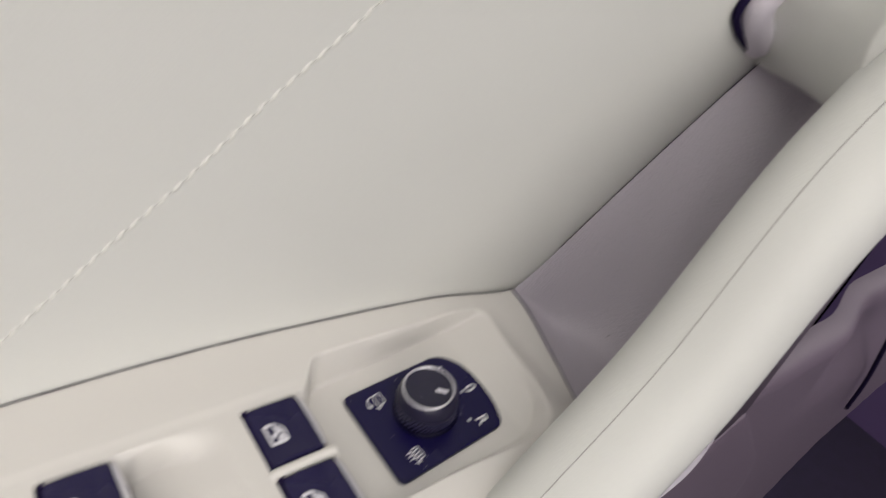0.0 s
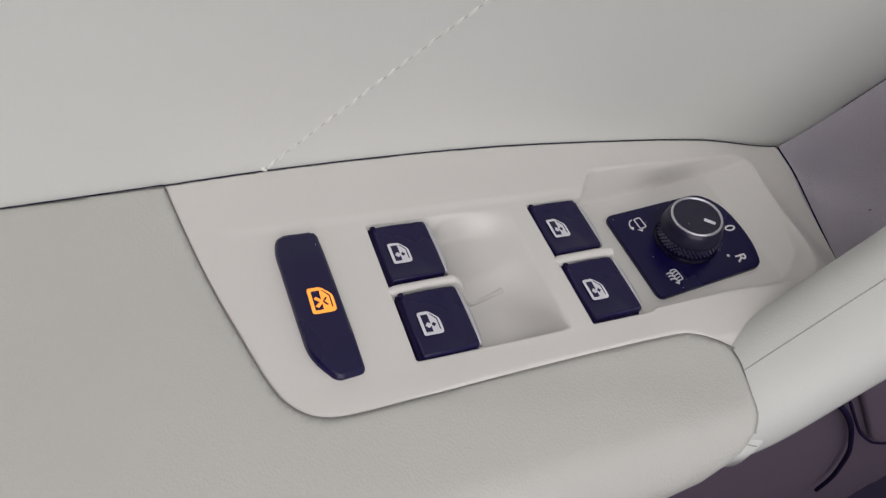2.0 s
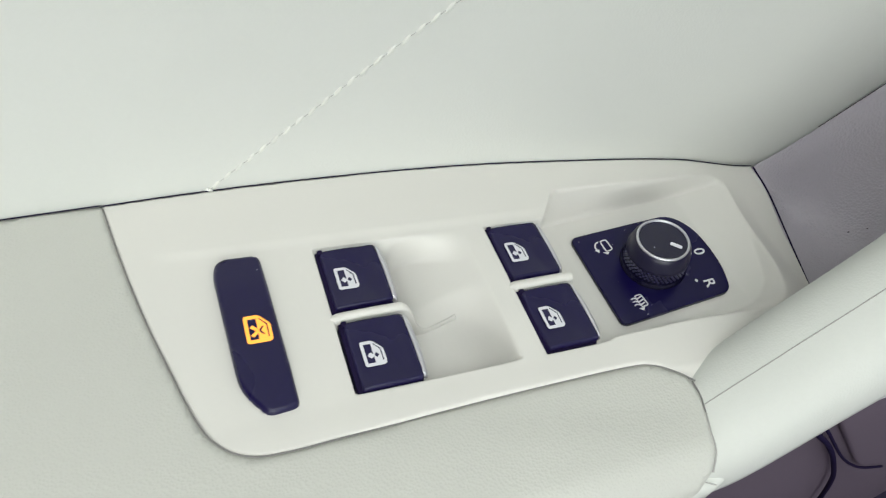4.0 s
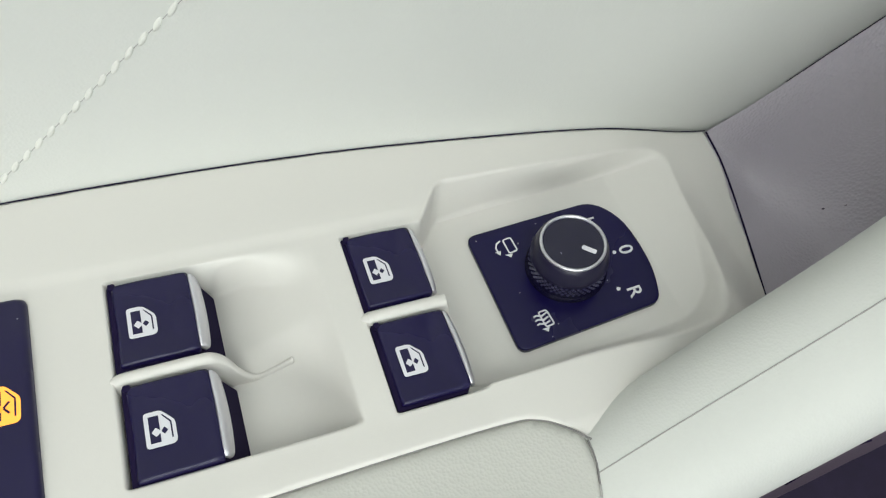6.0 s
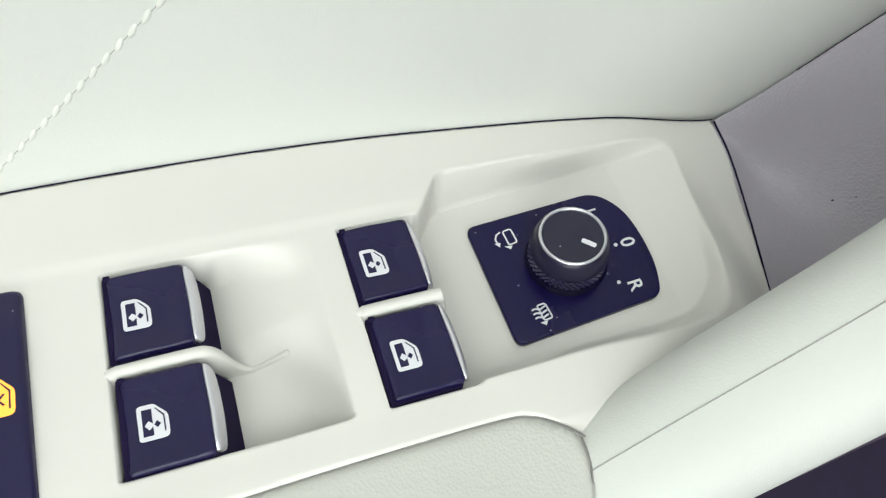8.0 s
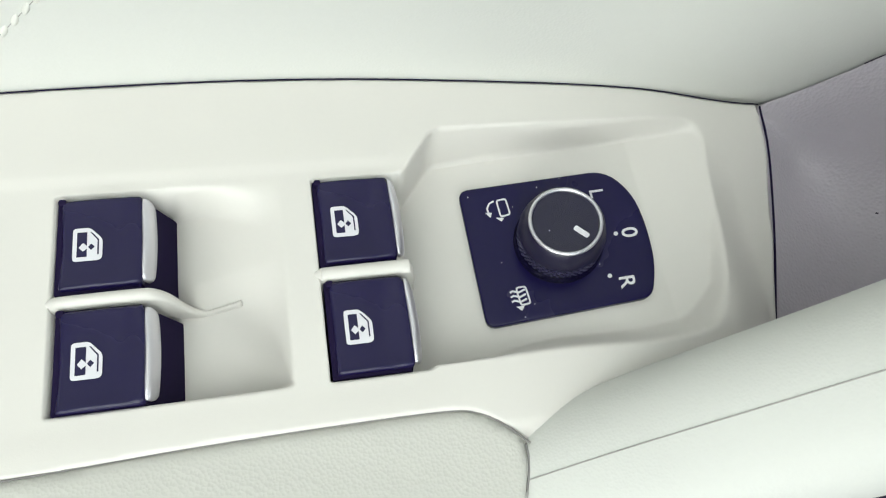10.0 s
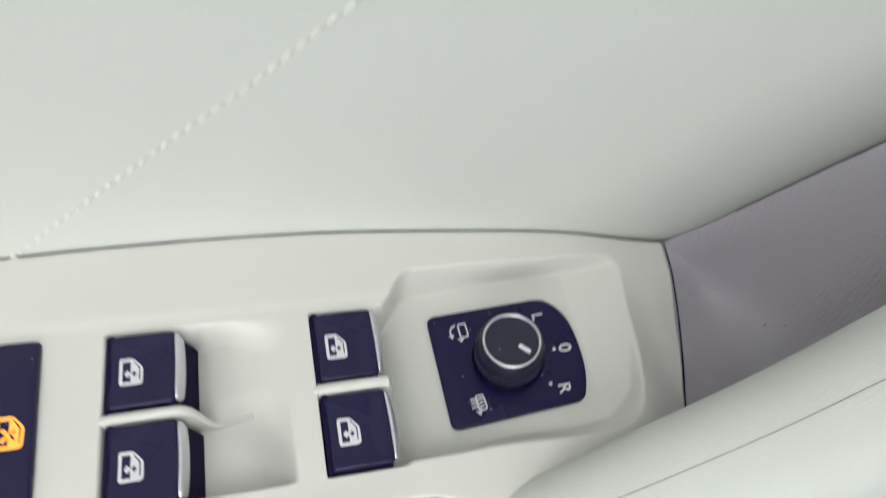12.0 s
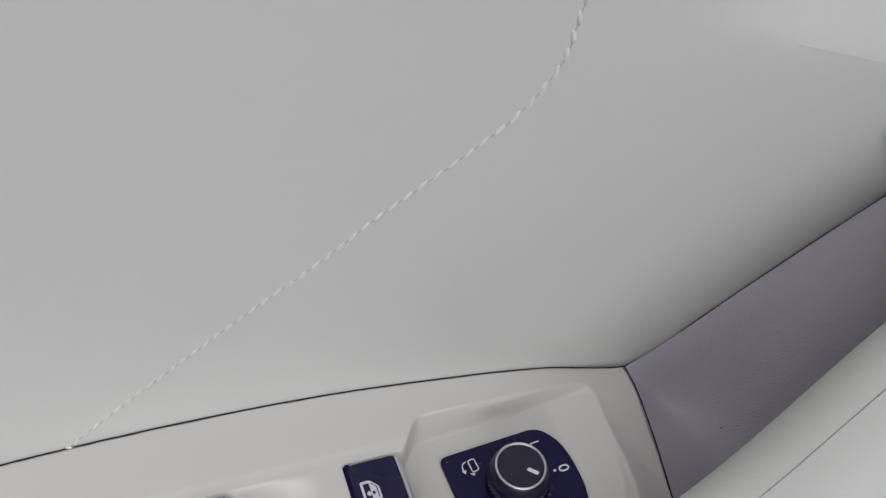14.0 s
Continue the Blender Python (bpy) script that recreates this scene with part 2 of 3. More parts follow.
def seam_y(x):
    """Where the upper trim meets the armrest, seen from above, softly rounded."""
    x = np.asarray(x, float)
    return sum(np.interp(x + o, SEAM_X, SEAM_Y) for o in (-0.016, -0.008, 0, 0.008, 0.016)) / 5


def wall_y(x, z):
    x, z = np.asarray(x, float), np.asarray(z, float)
    top = smooth(x, 0.05, 0.10) * np.clip(z - (0.759 - 0.13 * (x - 0.088)), 0, 1)
    far = 0.0310 - 0.035 * (x + np.sqrt(x * x + 0.0016))
    crease = 0.602 + 1.5 * np.maximum(0, x - 0.13)
    k = smooth(z - crease, 0, 0.11)
    return seam_y(x) * (1 - k) + far * k - 0.12 * (z - 0.6) - 0.44 * (z - 0.6) * np.abs(z - 0.6) + 0.25 * top


door = holder("door_1", "cream leather-trimmed car door with armrest and pull handle", "car door", kind="structure")
xs = np.concatenate([np.linspace(-0.7, -0.2, 26)[:-1], np.linspace(-0.2, 0.3, 126), np.linspace(0.3, 0.8, 26)[1:]])
zs = np.linspace(0.52, 0.86, 103)
face = [[(x, float(wall_y(x, z)) + (0.0008 if z < 0.6 else 0), z) for z in zs] for x in xs]
back = [[(x, 0.11, 0.86), (x, 0.11, 0.52)] for x in xs]
grid_mesh("upper_trim", [f + b for f, b in zip(face, back)], LEATHER, door, "smooth cream leather upper door trim", closed=True, caps=True)

PANEL_TOP = [(x, float(seam_y(x)) - 0.0003) for x in np.linspace(-0.1136, 0.1300, 60)]
PANEL_LOW = [tuple(p) for p in spline([(0.0405, -0.0680), (0.0365, -0.0640), (0.0305, -0.0600), (0.0230, -0.0586), (0.0, -0.0584), (-0.03, -0.0588), (-0.060, -0.0600), (-0.078, -0.0605), (-0.0865, -0.0592), (-0.0925, -0.0548),
                                       (-0.0965, -0.0475), (-0.1010, -0.0320), (-0.1055, -0.0150), (-0.1098, 0.005), (-0.1135, 0.0260)], 150)]
PANEL = PANEL_TOP + [(0.1290, 0.002), (0.1237, -0.022), (0.1147, -0.046), (0.104, -0.076), (0.052, -0.0775)] + PANEL_LOW


def armrest_z(x, y):
    """A soft pad: its outer edge rolls off. The slight slope towards the switch panel is added, to imitate a slanting
    light streak.
    """
    fold = -0.0625 - 0.24 * (x + 0.075)
    near = smooth(x, -0.085, -0.05)
    roll = np.clip((-0.084 - y) / 0.018, 0, 1)
    z = 0.6005 - 0.014 * roll ** 2.2 - 0.0010 * smooth(y - fold, 0, 0.016) * near * smooth(x, 0.045, 0.02)
    return z - 0.02 * smooth(np.abs(x + 0.2), 0.25, 0.6)


PAD = [(x, float(seam_y(x)) - 0.0003) for x in np.linspace(-0.5, -0.1142, 30)]
LOW_OUT = [tuple(p) for p in inset(PANEL, -0.0002)[len(PANEL_TOP) + 5:]]
pad_edge = PAD + LOW_OUT[:3:-1] + [(0.0392, -0.0682),
                  (0.0390, -0.0727), (0.0374, -0.0778), (0.0352, -0.0835), (0.0338, -0.0885), (0.0308, -0.0930), (0.0255, -0.0962), (0.0150, -0.0982), (0.0, -0.0992), (-0.06, -0.101), (-0.5, -0.104)]
relief("armrest_pad", pad_edge, armrest_z, 0.0015, PAD_SKIN, door, "soft cream leather armrest pad", skirt=0.007, edge=0.0006)

# trough between the upper trim and the pull handle
TROUGH = spline([(0.1175, 0.5925), (0.1300, 0.5965), (0.1445, 0.6165), (0.165, 0.652), (0.1820, 0.6825), (0.198, 0.7105), (0.235, 0.770), (0.25, 0.80)], 60)
upper = spline([(0.1309, 0.5975), (0.1445, 0.6165), (0.165, 0.652), (0.1820, 0.6825), (0.198, 0.7105), (0.235, 0.770), (0.25, 0.80)], 64)
fold = spline([(0.1309, 0.0163), (0.151, 0.0088), (0.161, -0.004), (0.1662, -0.018), (0.169, -0.042), (0.170, -0.080)], 64)
inner = spline([(0.1302, 0.0160), (0.1290, 0.0020), (0.1237, -0.022), (0.1147, -0.046), (0.1075, -0.066), (0.100, -0.086)], 64)
rows = []
for i, ((x, z), (fx, fy), (ix, iy)) in enumerate(zip(upper, fold, inner)):
    top = Vector((x, float(wall_y(x, z)) - 0.0008, z - 0.0012))
    low, side = Vector((fx, fy, 0.5740 + 0.0190 * float(smooth(i, 20, 0)))), Vector((ix - 0.0008, iy, 0.5945 - 0.0046 * float(smooth(iy, 0.0165, -0.022))))
    line = [side.lerp(low, k) for k in np.linspace(0, 1, 14)] + [low.lerp(top, k) for k in np.linspace(0, 1, 22)[1:]]
    for _ in range(26):
        line = [line[0]] + [(a + 2 * b + c) / 4 for a, b, c in zip(line, line[1:], line[2:])] + [line[-1]]
    rows.append([tuple(p) for p in line])
grid_mesh("handle_trough", rows, GRAINED, door, "grained cream trim behind the handle")

joint = [(x + 0.0004, y, 0.5969 - 0.0050 * float(smooth(y, 0.0165, -0.022))) for x, y in ((0.1305, 0.0165), (0.1290, 0.002), (0.1237, -0.022), (0.1147, -0.046))]
tube("joint", spline(joint, 24), 0.00032, DEEP, door, "thin dark joint between panel and trim", 6)

gap = [(0.0396, -0.0679), (0.0393, -0.0727), (0.0377, -0.0778), (0.0355, -0.0835), (0.0341, -0.0885), (0.0313, -0.0930)]
tube("handle_joint", spline([(x, y, float(armrest_z(np.array(x), np.array(y))) - 0.0007) for x, y in gap[:3]], 20), 0.00026, JOINT, door, "thin dark joint below the handle", 6)
tube("handle_joint", spline([(x, y, float(armrest_z(np.array(x), np.array(y))) - 0.0009) for x, y in gap[2:]], 20), 0.0004, SEWN, door, "thin shaded joint below the handle", 6)
base = fillet([(0.028, -0.084), (0.0290, -0.0948), (0.0360, -0.0955), (0.0440, -0.0930), (0.0480, -0.0870), (0.043, -0.080)], 0.003, 4)
slab("handle_base", base, 0.578, 0.5868, WRAP, door, 0.0035, "cream leather foot of the handle", top=lambda x, y: 0.18 * (x - 0.031))
for (x0, y0), (x1, y1) in (((0.0350, -0.0882), (0.0450, -0.0920)), ((0.0330, -0.0918), (0.0370, -0.0945))):
    tube("foot_joint", [(x0 + (x1 - x0) * k, y0 + (y1 - y0) * k, 0.5868 + 0.18 * (x0 + (x1 - x0) * k - 0.031)) for k in np.linspace(0, 1, 10)], 0.00018, SEWN, door, "fine joint in the handle foot", 6)

edge_line = [(x, float(seam_y(x)) - 0.0004, 0.6000 - 0.003 * float(smooth(x, 0.09, 0.13)) + 0.0001) for x in np.linspace(-0.1140, 0.1305, 80)]
tube("trim_joint", edge_line, 0.00016, DEEP, door, "thin dark joint along the switch panel", 6)
side_line = [(x, float(seam_y(x)) - 0.0004, 0.6004 - 0.02 * float(smooth(abs(x + 0.2), 0.25, 0.6))) for x in np.linspace(-0.5, -0.1140, 80)]
tube("trim_joint", side_line, 0.00016, DEEP, door, "thin dark joint along the armrest pad", 6)
tube("panel_gap", [(x, y, float(armrest_z(np.array(x), np.array(y))) - 0.0006) for x, y in PANEL_LOW], 0.00026, JOINT, door, "fine joint round the switch panel", 6)
crease = [(x - 0.0003, float(wall_y(x, z)) - 0.0008, z - 0.0008) for x, z in TROUGH if x > 0.145]
tube("trim_joint", crease, 0.00013, DEEP, door, "thin dark joint above the trough", 6)

# pull handle
C = spline([(0.0325, -0.0770, 0.5720, 0.0145, 0.0200), (0.0470, -0.0766, 0.5806, 0.0172, 0.0203), (0.0734, -0.0736, 0.6008, 0.0183, 0.0196), (0.1143, -0.0696, 0.6373, 0.0189, 0.0222),
            (0.1507, -0.0656, 0.6969, 0.0185, 0.0232), (0.1965, -0.0670, 0.7581, 0.0203, 0.0221), (0.2404, -0.0573, 0.8147, 0.0228, 0.0221), (0.2848, -0.0405, 0.8653, 0.0253, 0.0238)], 90)
rows, seam = [], []
for i, (x, y, z, hw, hh) in enumerate(C):
    t = Vector((C[min(i + 1, 89)] - C[max(i - 1, 0)])[:3]).normalized()
    up = (Vector((-0.75, -0.10, 0.65)) - t * t.dot(Vector((-0.75, -0.10, 0.65)))).normalized()
    side = up.cross(t)
    row = []
    for w in np.linspace(0, 2 * math.pi, 48, False):
        c, s = math.cos(w), math.sin(w)
        e = 2 / 2.5
        row.append(tuple(Vector((x, y, z)) + side * hw * (1 - 0.35 * max(0, -s)) * math.copysign(abs(c) ** e, c) + up * hh * (1.0 if s > 0 else 0.18) * math.copysign(abs(s) ** e, s)))
    rows.append(row)
    if i > 6:
        seam.append(Vector((x, y, z)) + side * hw * math.cos(radians(85)) ** e + up * hh * math.sin(radians(85)) ** e)
handle = grid_mesh("pull_handle", rows, WRAP, door, "thick padded cream leather pull handle", closed=True, caps=True)
tube("seam", seam, 0.00017, SEWN, handle, "thin joint line", 6)

# web added below the handle, mostly hidden, to block light from the trough
web = [[(x, y - 0.006, z + 0.002), (x, y + 0.009, z + 0.002), (x, y + 0.009, 0.560), (x, y - 0.006, 0.560)] for x, y, z, hw, hh in C[14:]]
grid_mesh("shading_web", web, LOWER, door, "added grey-lilac web below the handle that shades the trough", closed=True, caps=True)

# the handle's upper end curves over to the door
B = spline([(0.172, -0.066, 0.737), (0.190, -0.045, 0.731), (0.203, -0.020, 0.729), (0.207, 0.012, 0.728)], 30)
rows = []
for i, (x, y, z) in enumerate(B):
    t = Vector(B[min(i + 1, 29)] - B[max(i - 1, 0)]).normalized()
    up = (Vector((-0.75, 0, 0.65)) - t * t.dot(Vector((-0.75, 0, 0.65)))).normalized()
    side = up.cross(t)
    rows.append([tuple(Vector((x, y, z)) + side * 0.021 * math.cos(w) + up * 0.023 * math.sin(w)) for w in np.linspace(0, 2 * math.pi, 40, False)])
bridge = grid_mesh("handle_end", rows, WRAP, door, "rounded upper end of the pull handle", closed=True, caps=True)
tube("slot", spline([(0.1640, -0.0085, 0.7460), (0.1615, -0.0070, 0.7380), (0.1608, -0.0060, 0.7325), (0.1630, -0.0052, 0.7278), (0.1700, -0.0047, 0.7225), (0.1780, -0.0043, 0.7185), (0.1860, -0.0040, 0.7150)], 32), 0.0016, DEEP, bridge, "dark slot beside the handle end", 10)
tube("slot_lining", spline([(0.1740, -0.0100, 0.7500), (0.1700, -0.0080, 0.7390), (0.1695, -0.0070, 0.7335), (0.1730, -0.0060, 0.7285), (0.1800, -0.0050, 0.7235), (0.1880, -0.0040, 0.7180)], 32), 0.0060, GRAINED, bridge, "grey-lilac lining round the handle end", 12)

# lower trim: a grey panel with lids and joints, standing below the handle
UPRIGHT = pose(0, -0.07, 0, 90, 0, 0)
low = relief("lower_trim", [(-0.7, 0.05), (0.44, 0.05), (0.46, 0.27), (0.50, 0.375), (0.62, 0.43), (0.8, 0.5), (0.8, 0.585), (-0.7, 0.585)],
             lambda x, y: -0.012 * smooth(x, 0.30, 0.36) * smooth(y, 0.50, 0.56), 0.008, LOWER, door, "grey-lilac plastic lower door trim", skirt=0.010, edge=0.004)
low.data.transform(UPRIGHT)
lid = slab("pocket_lid", fillet([(0.145, 0.540), (0.265, 0.421), (0.335, 0.385), (0.308, 0.475), (0.200, 0.580)], [0.01, 0.03, 0.02, 0.04, 0.01], 8), -0.002, 0.004, LOWER, door, 0.002, "grey-lilac pocket lid")
lid.data.transform(UPRIGHT)
for name, points, r in (("lid_joint", [(0.150, 0.527), (0.211, 0.467), (0.250, 0.434), (0.274, 0.418), (0.300, 0.405)], 0.0008),
                        ("panel_joint", [(0.137, 0.533), (0.165, 0.508), (0.190, 0.483), (0.215, 0.455), (0.240, 0.425), (0.262, 0.392), (0.280, 0.360), (0.287, 0.335)], 0.0014),
                        ("trim_joint", [(0.345, 0.60), (0.385, 0.55), (0.430, 0.495), (0.450, 0.455)], 0.0015)):
    tube(name, spline([(x, -0.0745, z) for x, z in points], 24), r, DEEP, door, "dark shadow joint", 8)

# ---- cabin that closes the place ----
floor = tagged(box("floor", (-1.2, -1.5, -0.02), (1.2, 0.12, 0.0), CARPET), "dark carpeted car floor", "floor", kind="structure")
# unseen ceiling, left open in the middle for the added overhead lamp
ceiling_parts = [box("ceiling", lo, hi, LINER) for lo, hi in (((-1.2, -1.5, 1.27), (-0.55, 0.12, 1.30)), ((0.60, -1.5, 1.27), (1.2, 0.12, 1.30)), ((-0.55, -1.5, 1.27), (0.60, -0.75, 1.30)), ((-0.55, -0.18, 1.27), (0.60, 0.12, 1.30)))]
for ob in ceiling_parts:
    tagged(ob, "unseen light headliner round an opening added for the overhead lamp", "ceiling", kind="structure")
tagged(box("wall_far", (-1.2, -1.55, 0.0), (1.2, -1.5, 0.85), DARK), "dark far side trim below the windows", "wall", kind="structure")
tagged(box("wall_front", (1.15, -1.5, 0.0), (1.2, 0.12, 0.9), DARK), "dark dashboard side of the cabin", "wall", kind="structure")
tagged(box("wall_rear", (-1.2, -1.5, 0.0), (-1.15, 0.12, 1.27), DARK), "dark rear of the cabin", "wall", kind="structure")

# ---- the switch panel ----
panel = holder("switch_panel", "cream plastic switch panel set into the door armrest", "switch panel")
RIM = fillet([(0.0190, -0.0482), (0.0190, 0.0005), (0.0225, 0.0010), (0.0315, 0.0130), (0.1075, 0.0124), (0.1118, 0.0030), (0.1085, -0.0108), (0.1018, -0.0320), (0.0958, -0.0482), (0.080, -0.0500), (0.053, -0.0480)],
             [0, 0, 0.002, 0.003, 0.006, 0.006, 0.02, 0.02, 0.008, 0.01, 0.01])


def recess_floor(x):
    return 0.5835 + 0.16 * (np.asarray(x) - 0.041) + 0.19 * np.maximum(np.asarray(x) - 0.0885, 0)


def panel_z(x, y):
    base = 0.6000 - 0.003 * smooth(x, 0.09, 0.13) - 0.0050 * smooth(y, 0.0165, -0.022) * smooth(x, 0.098, 0.116) - 0.0005 * smooth(y, 0.0066, 0.0026) * smooth(x, 0.03, 0.015) * smooth(x, -0.105, -0.095) * smooth(y, -0.058, -0.050)
    z = base.copy()
    well = smooth(y, 0.0010, 0.0004) * smooth(y, -0.0491, -0.0484)
    scoop = smooth(y, 0.0012, -0.0012 - 0.009 * smooth(x, -0.030, -0.010)) * smooth(y, -0.0492, -0.0478)
    k = smooth(x, -0.036, -0.031)
    run = np.clip((-0.0078 - x) / 0.0285, 0, 1)
    run = 1.05 * run * run / (run + 0.05)
    steep = 1.12 + 4.2 * smooth(y, -0.018, -0.047)
    deep1 = (well * (1 - k) + scoop * k) * smooth(x, -0.0574, -0.0567) * (1 - (1 - run) ** steep)
    z = z - 0.0150 * deep1
    deep2 = well * smooth(x, -0.0005, 0.0002) * smooth(x, 0.0228, 0.0205)
    z = np.minimum(z, base - 0.018 * deep2)
    d = nearest(x, y, RIM)[0] * np.where(inside(x, y, RIM), 1, -1)
    soft = 0.0014 + 0.0016 * smooth(x, 0.085, 0.105) + 0.0055 * smooth(y, -0.034, -0.044) * smooth(x, 0.022, 0.060)
    k = smooth(d, -0.0004, soft)
    k = np.where(x < 0.0205, k * smooth(x, 0.0, 0.002) * 1.0, k)
    z = np.minimum(z, base * (1 - k) + recess_floor(x) * k)
    return z - 0.006 * smooth(y, -0.062, -0.076)


relief("bezel", PANEL, panel_z, 0.0005, BEZEL, panel, "moulded cream plastic with finger recesses", skirt=0.02, edge=0.0005)


def divider(points, y0):
    """A rounded rib between two switches: rows of x, z of its crest and half its width."""
    rows = []
    for x, z, w in spline(points, 48):
        rows.append([(x, y0 - 0.0011 * float(smooth(x, -0.035, -0.027)) * (x < -0.01) + w * a, z + d) for a, d in ((-1, -0.012), (-1, -0.0014), (-0.86, -0.0006), (-0.5, -0.0001), (0, 0.0001), (0.5, -0.0001), (0.86, -0.0006), (1, -0.0014), (1, -0.012))])
    return grid_mesh("divider", rows, BEZEL, panel, "slim cream rib between two switches")


def in_scoop(x, w):
    """A point of the rib's tail, which lies along the floor of the recess."""
    return (x, float(panel_z(np.array([x]), np.array([-0.0259]))[0]) + 0.0010, w)


divider([(-0.0625, 0.5975, 0.0009), (-0.0605, 0.5985, 0.0013), (-0.0570, 0.6000, 0.0015), (-0.0540, 0.6006, 0.0015), (-0.0400, 0.6010, 0.0015), (-0.0365, 0.6003, 0.0014), (-0.0338, 0.5968, 0.0012),
         (-0.0312, 0.5905, 0.0010), in_scoop(-0.0280, 0.0008), in_scoop(-0.0240, 0.0007), in_scoop(-0.0205, 0.0007), in_scoop(-0.0190, 0.0008), (-0.0183, 0.5880, 0.0005)], -0.0248)
divider([(-0.0052, 0.5978, 0.0009), (-0.0036, 0.5986, 0.0012), (-0.0005, 0.6000, 0.0016), (0.0020, 0.6005, 0.0017), (0.0180, 0.6008, 0.0017), (0.0206, 0.5999, 0.0016), (0.0222, 0.5930, 0.0014), (0.0228, 0.5850, 0.0012), (0.0230, 0.5770, 0.0010)], -0.0240)

# ---- window switches ----
def cap_z(x, y):
    """A cap with a shallow bowl that rises to its front lip and, less, to its two sides; x runs 0 to 0.018, y 0 to -0.022."""
    front = smooth(x, 0.0118, 0.0178)
    bowl = ((y + 0.0110) / 0.0110) ** 2
    return -0.0008 + 0.0015 * np.minimum(np.sqrt(front ** 2 + 0.95 * bowl ** 2), 1.1) + 0.0006 * np.sin(np.clip(x / 0.0184, 0, 1) * math.pi)


def ring_shape(name, outer, inner, z, mat, parent, thick=0.00012):
    """A flat closed line of even depth between two outlines with as many points."""
    k = len(outer)
    v = [(x, y, z) for x, y in outer] + [(x, y, z) for x, y in inner] + [(x, y, z - thick) for x, y in outer] + [(x, y, z - thick) for x, y in inner]
    f = []
    for i in range(k):
        j = (i + 1) % k
        f += [(i, j, k + j, k + i), (i, j, 2 * k + j, 2 * k + i), (k + i, k + j, 3 * k + j, 3 * k + i)]
    return mesh_object(name, v, f, mat, parent, shade=False)


def flat(name, outline, z, mat, parent, thick=0.00012):
    k = len(outline)
    v = [(x, y, z) for x, y in outline] + [(x, y, z - thick) for x, y in outline]
    return mesh_object(name, v, [tuple(range(k)), tuple(range(k, 2 * k))] + [(i, (i + 1) % k, k + (i + 1) % k, k + i) for i in range(k)], mat, parent, shade=False)


def window_icon(parent, x, y, z, s, mat, dark, cross=False):
    """A white car window symbol with a dark half, an arrow pair and a fine inner line; s: its height (along y)."""
    def pt(a, b):
        return (x + a * s, y + b * s)
    outer = fillet([pt(-0.38, 0.5), pt(0.06, 0.5), pt(0.39, 0.14), pt(0.39, -0.5), pt(-0.38, -0.5)], [0.10 * s, 0.1 * s, 0.1 * s, 0.15 * s, 0.10 * s], 3)
    flat("icon", outer, z, mat, parent)
    flat("icon_pane", [pt(-0.27, 0.37), pt(-0.01, 0.37), pt(-0.01, -0.38), pt(-0.27, -0.38)], z + 0.00004, dark, parent)
    flat("icon_line", [pt(0.06, 0.37), pt(0.10, 0.37), pt(0.30, 0.13), pt(0.30, -0.33), pt(0.26, -0.33), pt(0.26, 0.11)], z + 0.00004, dark, parent)
    if cross:
        flat("icon_cross", [pt(-0.24, 0.06), pt(-0.15, 0.14), pt(0.0, -0.02), pt(0.0, -0.14)], z + 0.00008, mat, parent)
        flat("icon_cross", [pt(-0.24, -0.22), pt(-0.15, -0.30), pt(0.0, -0.14), pt(0.0, -0.02)], z + 0.00008, mat, parent)
        flat("icon_mark", [pt(0.02, -0.06), pt(0.14, 0.08), pt(0.18, 0.05), pt(0.06, -0.09)], z + 0.00008, dark, parent)
        flat("icon_mark", [pt(0.02, -0.10), pt(0.14, -0.24), pt(0.18, -0.21), pt(0.06, -0.07)], z + 0.00009, dark, parent)
    else:
        flat("icon_arrow", [pt(-0.22, -0.09), pt(-0.11, 0.04), pt(-0.01, -0.06), pt(-0.01, -0.14), pt(-0.11, -0.22)], z + 0.00008, mat, parent)
        flat("icon_mark", [pt(0.02, -0.09), pt(0.10, 0.01), pt(0.19, -0.09), pt(0.10, -0.19)], z + 0.00006, dark, parent)


